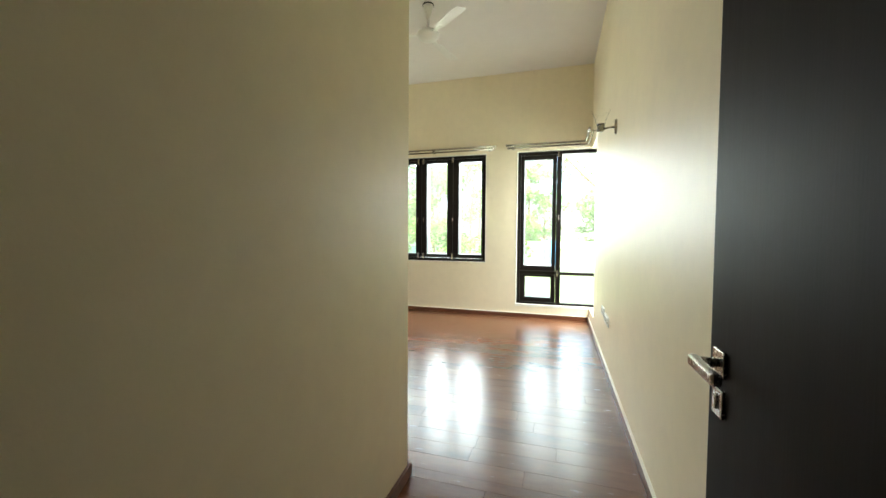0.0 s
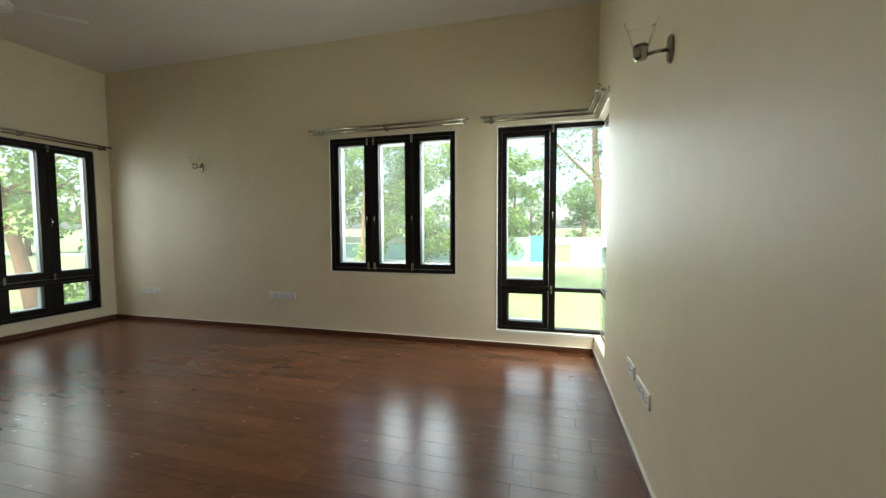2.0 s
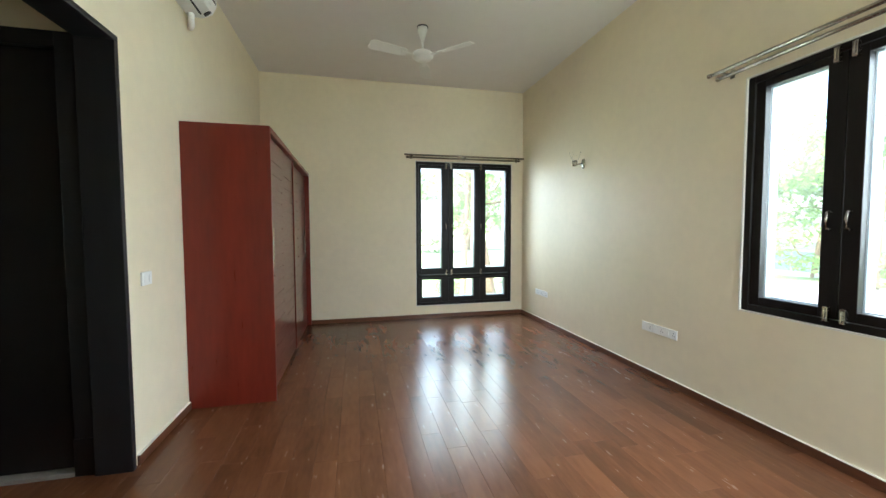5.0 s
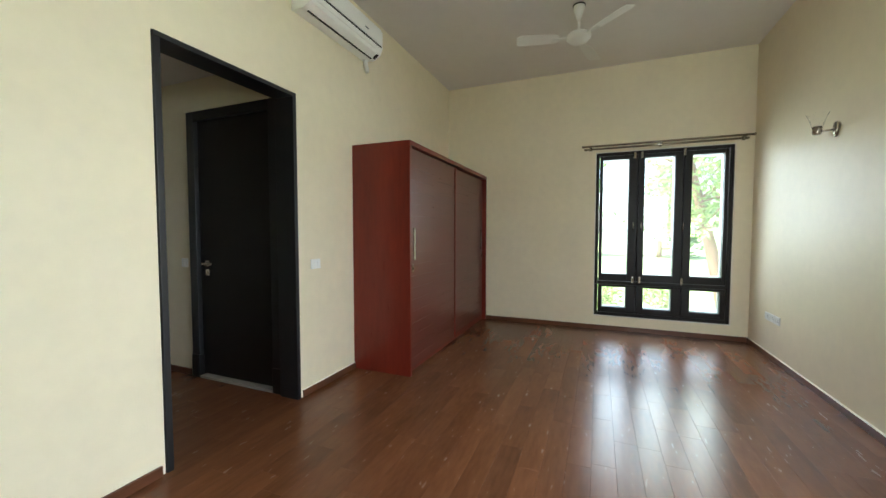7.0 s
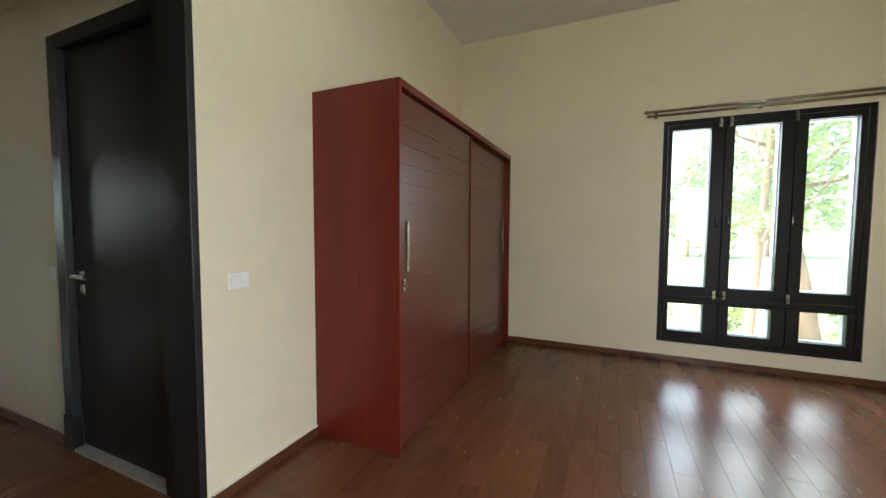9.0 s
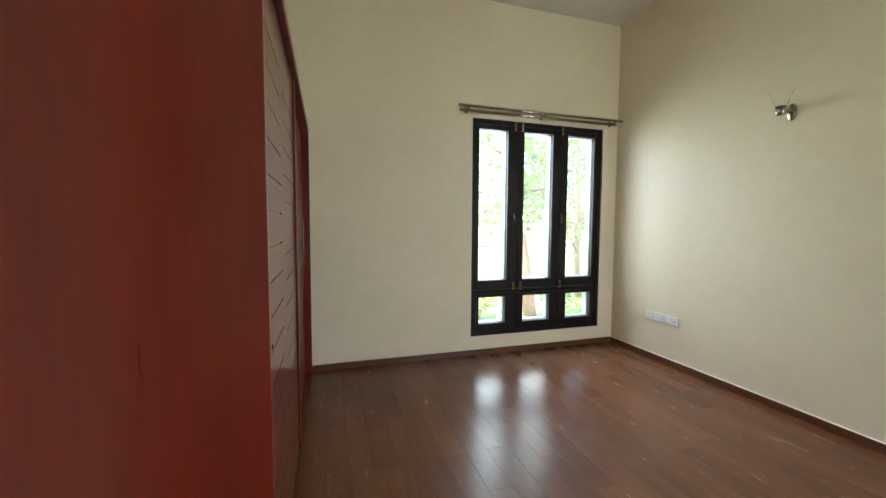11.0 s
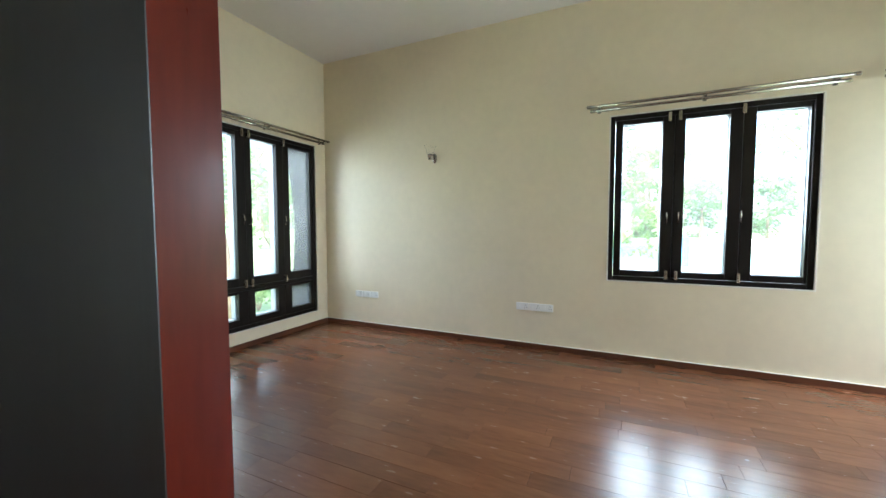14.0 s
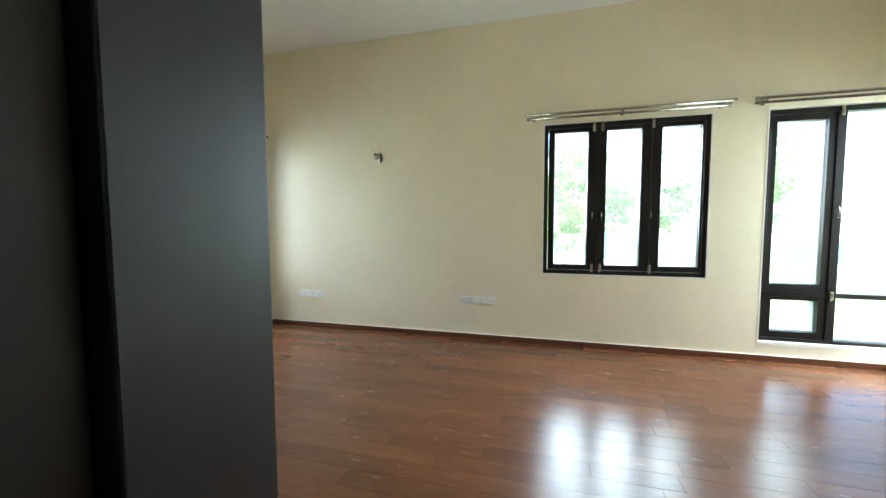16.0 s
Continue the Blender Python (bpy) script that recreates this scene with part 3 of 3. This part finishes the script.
# ---- ceiling fan ----
def ceiling_fan(m):
    fan = empty("ceiling_fan", "white three-blade ceiling fan hanging still", "ceiling fan", m, "ceiling fans")
    bm = bmesh.new()
    lathe(bm, [(0.062, H - 0.012), (0.062, H), (0.02, H)], 20)
    part("ceiling_ring", bm, BLACK, fan, "dark ring at the ceiling", smooth=True)
    bm = bmesh.new()
    lathe(bm, [(0.016, H - 0.17), (0.028, H - 0.12), (0.052, H - 0.04), (0.055, H - 0.012)], 20)
    part("canopy", bm, FANW, fan, smooth=True)
    bm = bmesh.new()
    lathe(bm, [(0.013, 3.42), (0.013, H - 0.15)], 14)
    part("downrod", bm, FANW, fan, smooth=True)
    bm = bmesh.new()
    lathe(bm, [(0.03, 3.45), (0.035, 3.425), (0.10, 3.415), (0.118, 3.395), (0.118, 3.37), (0.095, 3.345), (0.045, 3.325), (0.02, 3.322)][::-1], 28)
    part("motor", bm, FANW, fan, smooth=True)
    for k in range(3):
        a = radians(60 + 120 * k)
        bm = bmesh.new()
        top = []
        n = 10
        for sgn in (1, -1):
            for i in range(n + 1):
                s = i / n if sgn > 0 else 1 - i / n
                top.append((0.20 + 0.42 * s, sgn * (0.058 + 0.018 * s) * (1 if 0 < s < 0.98 else 0.72)))
        lo = [bm.verts.new((x, y, 0.22 * y)) for x, y in top]
        hi = [bm.verts.new((x, y, 0.22 * y + 0.005)) for x, y in top]
        bm.faces.new(lo)
        bm.faces.new(hi)
        for i in range(len(lo)):
            j = (i + 1) % len(lo)
            bm.faces.new((lo[i], lo[j], hi[j], hi[i]))
        bmesh.ops.transform(bm, matrix=Matrix.Translation((0, 0, 3.372)) @ Matrix.Rotation(a, 4, "Z"), verts=bm.verts)
        bl = part("blade", bm, FANW, fan)
        bm = boxes((0.10, 0.26, -0.022, 0.022, 3.368, 3.374), bev=0.002)
        bmesh.ops.transform(bm, matrix=Matrix.Rotation(a, 4, "Z"), verts=bm.verts)
        part("blade_arm", bm, FANW, bl)
    return fan


first_fan = ceiling_fan(pose(-5.27, -2.0, 0, 0, 0, 106))
copy_thing(first_fan, pose(-1.82, -1.96, 0, 0, 0, 19))


# ---- wall lamps ----
def wall_lamp(m):
    """Local: wall plane y = 0, room towards -y."""
    e = empty("wall_lamp", "small steel wall lamp with clear glass shade, unlit", "wall lamp", m, "wall lamps")
    bm = bmesh.new()
    lathe(bm, [(0.062, 0), (0.062, 0.010), (0.056, 0.016), (0.012, 0.018)], 24, Matrix.Rotation(math.pi / 2, 4, "X") @ Matrix.Diagonal((0.5, 1.0, 1.0, 1)))
    part("back_plate", bm, CHROME, e, "oval steel back plate", smooth=True)
    bm = bmesh.new()
    tube(bm, [(0, -0.01, 0), (0, -0.06, -0.004), (0, -0.125, -0.016)], 0.008, 10)
    part("arm", bm, CHROME, e, smooth=True)
    bm = bmesh.new()
    lathe(bm, [(0.012, -0.036), (0.026, -0.032), (0.031, -0.02), (0.031, 0.028), (0.026, 0.032)], 20, Matrix.Translation((0, -0.125, 0)))
    part("cup", bm, CHROME, e, "round steel lamp cup", smooth=True)
    bm = bmesh.new()
    lathe(bm, [(0.028, 0.0), (0.034, 0.03), (0.048, 0.08), (0.072, 0.135), (0.070, 0.135), (0.046, 0.08), (0.032, 0.032), (0.020, 0.034)], 24, Matrix.Translation((0, -0.125, 0.0)))
    o = part("shade", bm, SHADE, e, "flared clear glass shade", smooth=True)
    o.visible_shadow = False
    return e


wall_lamp(pose(-5.185, 0, 2.235))
wall_lamp(pose(0, -2.41, 2.16, 0, 0, -90))


# ---- sockets and switches ----
def plate(m, widths, label, h=0.085, holes=True):
    """White wiring plates side by side; local wall plane y = 0, room towards -y; widths in modules."""
    e = empty("socket_plate", label, "power socket", m, "wiring plates")
    x = -sum(widths) / 2
    for w in widths:
        p = part("plate", boxes((x + 0.002, x + w - 0.002, -0.012, 0, -h / 2, h / 2), bev=0.003), WHITE, e)
        k = max(1, round(w / 0.07))
        for i in range(k):
            cx = x + w * (i + 0.5) / k
            if i % 2 == 0 or not holes:
                part("rocker", boxes((cx - 0.014, cx + 0.014, -0.0165, -0.0122, -0.024, 0.024), bev=0.002), WHITE, p)
            else:
                bm = bmesh.new()
                for dx, dz in ((0, 0.014), (-0.011, -0.009), (0.011, -0.009)):
                    lathe(bm, [(0.004, 0), (0.004, 0.002)], 8, Matrix.Translation((cx + dx, -0.0122, dz)) @ Matrix.Rotation(math.pi / 2, 4, "X"))
                part("socket_holes", bm, BLACK, p)
        x += w
    return e


plate(pose(-3.93, 0, 0.475), (0.15, 0.27), "white double socket plate low on the wall")
plate(pose(-6.24, 0, 0.455), (0.12, 0.13, 0.13), "white triple socket plate near the room corner")
plate(pose(0, -1.80, 0.50, 0, 0, -90), (0.20,), "white socket plate low on the wall")
plate(pose(0, -2.10, 0.475, 0, 0, -90), (0.28,), "white wide socket plate low on the wall")
plate(pose(-3.73, S, 1.12, 0, 0, 180), (0.12,), "white switch plate beside the cased opening", holes=False)
plate(pose(-3.54, -5.50, 1.10, 0, 0, 90), (0.09,), "white switch plate in the lobby", holes=False)


# ---- outside ----
def leaf_cloud(bm, centre, radius, n, size, rng):
    for _ in range(n):
        while True:
            p = Vector((rng.uniform(-1, 1), rng.uniform(-1, 1), rng.uniform(-1, 1)))
            if 0.25 < p.length < 1:
                break
        p = Vector(centre) + Vector((p.x * radius[0], p.y * radius[1], p.z * radius[2]))
        q = Euler((rng.uniform(-0.9, 0.9), rng.uniform(-0.9, 0.9), rng.uniform(0, 6.28))).to_matrix()
        s = size * rng.uniform(0.6, 1.3)
        v = [bm.verts.new(p + q @ Vector(c)) for c in ((-s, 0, 0), (0, -0.42 * s, 0.12 * s), (s, 0, -0.1 * s), (0, 0.42 * s, 0.12 * s))]
        bm.faces.new(v)


def tree(x, y, h, lean, crown, leaves, label, seed, leaf=LEAF, r=0.13, size=0.11, low=0.35, bend=1.0):
    """A tapered trunk with limbs and a loose crown of leaves in clumps."""
    rng = random.Random(seed)
    e = empty("tree", label, "tree", pose(x, y, -0.35), "garden trees")
    bm = bmesh.new()
    pts, rs = [], []
    for i in range(9):
        s = i / 8
        c = 1 - (1 - s) ** bend
        pts.append((lean[0] * c + 0.05 * math.sin(5 * s + seed), lean[1] * c + 0.05 * math.sin(4 * s + 2 * seed), h * 0.85 * s - 0.05))
        rs.append(r * (1.25 - s) + 0.012)
    tube(bm, pts, rs, 9)
    tips = []
    for k in range(9):
        s = rng.uniform(low, 0.95)
        i = int(s * 8)
        p = Vector(pts[i])
        a = rng.uniform(0, 6.28)
        q = p + Vector((math.cos(a) * crown * rng.uniform(0.45, 0.85), math.sin(a) * crown * rng.uniform(0.45, 0.85), h * rng.uniform(0.08, 0.28)))
        mid = (p + q) / 2 + Vector((0, 0, -0.08 * h * rng.random()))
        tube(bm, [p, mid, q], [rs[i] * 0.5, rs[i] * 0.35, 0.012], 6)
        tips += [q, mid]
    tips += [Vector(pts[-1]), Vector(pts[-1]) + Vector((0, 0, 0.1 * h))]
    part("trunk", bm, BARK, e, "pale brown bark", smooth=True)
    bm = bmesh.new()
    for p in tips:
        rr = crown * rng.uniform(0.28, 0.5)
        for _ in range(3):
            c = p + Vector((rng.uniform(-1, 1), rng.uniform(-1, 1), rng.uniform(-0.6, 0.6))) * rr * 0.8
            leaf_cloud(bm, c, (rr * 0.7, rr * 0.7, rr * 0.45), max(8, leaves // (3 * len(tips))), size, rng)
    part("crown", bm, leaf, e, "loose green leaves with gaps")
    return e


# north: leaning tree by the corner window, a row of trees, court fence
tree(1.6, 6.2, 6.8, (-0.98, -0.2), 2.4, 3400, "leaning garden tree with thin bright foliage", 3, LEAF_DARK, 0.115, 0.085, 0.42, 2.5)
for i, (x, y, h, c) in enumerate(((-1.9, 14.8, 5.6, 1.7), (-4.6, 12.2, 6.2, 2.2), (-6.8, 13.6, 5.8, 2.2), (-8.6, 11.6, 6.4, 2.3), (-11.2, 13.4, 6.0, 2.4), (-13.8, 12.0, 6.4, 2.4), (-16.5, 14.0, 6.0, 2.4))):
    tree(x, y, h, (0.3 * math.sin(i * 2.1), 0.2), c, 4500, "slender garden tree with bright green foliage on the lawn", 20 + i, LEAF, 0.07, 0.13, 0.15)
for i, (x, y, h) in enumerate(((3, 34, 6.0), (-2, 38, 6.5), (8, 36, 6.0), (12, 30, 6.5), (-9, 36, 7.0), (-16, 34, 7.0))):
    tree(x, y, h, (0.2, 0.0), 3.0, 2200, "distant garden tree with rounded green foliage", 50 + i, LEAF_DARK, 0.14, 0.24, 0.2)

kerb = setting(part("kerb", boxes((-40, 30, 13.3, 13.45, -0.4, -0.2), bev=0.02), PALE), "low pale concrete kerb along the lawn", "kerb")
fence = empty("court_fence", "turquoise and blue sheeted court fence behind the lawn", "fence")
xs = [-1.2 + 1.9 * i for i in range(-7, 9)]
for i, x in enumerate(xs[:-1], -7):
    hue = BLUE if i in (0, 4) else TURQ
    top = 0.98 if i == 0 else 0.55
    part("panel", boxes((x + 0.03, (x + 0.75 if i == 0 else x + 1.87), 14.28, 14.31, -0.33, top)), hue, fence)
    part("top_panel", boxes((x + (0.78 if i == 0 else 0.03), x + 1.87, 14.28, 14.31, 0.58, 0.92)), PALE, fence, "pale upper sheet")
for x in xs:
    part("post", boxes((x - 0.025, x + 0.025, 14.27, 14.32, -0.38, 1.05)), PALE, fence)
goal = empty("goal_frame", "small white metal goal frame on the court", "goal")
bm = bmesh.new()
tube(bm, [(3.1, 13.9, -0.36), (3.1, 13.9, 0.25), (4.6, 13.9, 0.25), (4.6, 13.9, -0.36)], 0.035, 8)
part("frame", bm, WHITE, goal)

setting(part("pavement", boxes((-9.4, -7.6, -30, 12, -0.36, -0.31), bev=0.01), PALE), "pale concrete path along the house", "pavement")
# west: trees close to the tall window, shrubs, far trees
tree(-9.75, 0.45, 5.6, (0.7, -1.0), 1.9, 2600, "leaning garden tree close to the house", 7, LEAF, 0.095, 0.08, 0.45)
tree(-9.0, -0.45, 5.0, (0.0, 0.1), 1.1, 1300, "slim forked garden tree with sparse foliage", 9, LEAF, 0.05, 0.08, 0.35)
tree(-10.6, 2.3, 5.8, (0.1, -0.3), 2.0, 2200, "slim garden tree with bright foliage", 11, LEAF, 0.06, 0.09, 0.3)
for i, (x, y) in enumerate(((-30, 2), (-33, 7), (-31, -4), (-34, 13), (-36, -10), (-29, 18))):
    tree(x, y, 6.0 + (i % 3) * 0.5, (0.2, 0.1), 2.8, 2200, "distant garden tree with rounded green foliage", 80 + i, LEAF_DARK, 0.13, 0.22, 0.2)
for i, (x, y) in enumerate(((-9.8, -1.7), (-9.7, -0.6), (-9.9, 1.2), (-7.5, 0.1))):
    rng = random.Random(200 + i)
    e = empty("shrub", "low leafy green shrub on the lawn edge", "shrub", pose(x, y, -0.35), "garden shrubs")
    bm = bmesh.new()
    for k in range(7):
        a = rng.uniform(0, 6.28)
        tube(bm, [(0, 0, -0.03), (0.12 * math.cos(a), 0.12 * math.sin(a), 0.3), (0.3 * math.cos(a), 0.3 * math.sin(a), 0.55)], [0.012, 0.009, 0.004], 5)
    part("stems", bm, BARK, e)
    bm = bmesh.new()
    leaf_cloud(bm, (0, 0, 0.42), (0.42, 0.42, 0.34), 380, 0.06, rng)
    part("leaves", bm, LEAF, e, "small bright green leaves")

# ---- floor planks ----
rng = random.Random(5)
PW, LENGTHS, meshes = 0.138, (0.46, 0.61, 0.76, 0.91, 1.22), {}


def plank_mesh(length, width):
    key = (round(length, 3), round(width, 3))
    if key not in meshes:
        bm = bmesh.new()
        a, b, c = length / 2 - 0.0003, width / 2 - 0.0002, 0.0007
        rows = [[(-a, -b, -0.012), (a, -b, -0.012), (a, b, -0.012), (-a, b, -0.012)],
                [(-a, -b, -0.0009), (a, -b, -0.0009), (a, b, -0.0009), (-a, b, -0.0009)],
                [(-a + c, -b + c, 0), (a - c, -b + c, 0), (a - c, b - c, 0), (-a + c, b - c, 0)]]
        rows = [[bm.verts.new(p) for p in r] for r in rows]
        for p, q in zip(rows, rows[1:]):
            for i in range(4):
                bm.faces.new((p[i], p[(i + 1) % 4], q[(i + 1) % 4], q[i]))
        bm.faces.new(rows[2])
        me = bpy.data.meshes.new("plank")
        bmesh.ops.recalc_face_normals(bm, faces=bm.faces)
        bm.to_mesh(me)
        bm.free()
        me.materials.append(FLOOR)
        meshes[key] = me
    return meshes[key]


def lay(x0, x1, y0, y1):
    """Rows of planks along x, from y1 back to y0."""
    y = y1
    while y > y0 + 0.02:
        w = min(PW, y - y0)
        x = x0 - rng.choice((0.0, 0.2, 0.35, 0.5))
        while x < x1 - 0.001:
            e = x + rng.choice(LENGTHS)
            if x1 - e < 0.12:
                e = x1
            s = max(x, x0)
            if e - s > 0.1:
                o = new("plank", plank_mesh(e - s, w))
                o.parent = floor
                o.matrix_world = pose((s + e) / 2, y - w / 2, rng.uniform(-0.0004, 0.0), rng.uniform(-0.05, 0.05), rng.uniform(-0.015, 0.015), 0)
                x = e
            else:
                x = e
        y -= w


lay(W, 0.0, S, 0.0)
lay(PX, 0.0, -6.6, S)
lay(-3.54, PX - 0.2, -6.55, S)
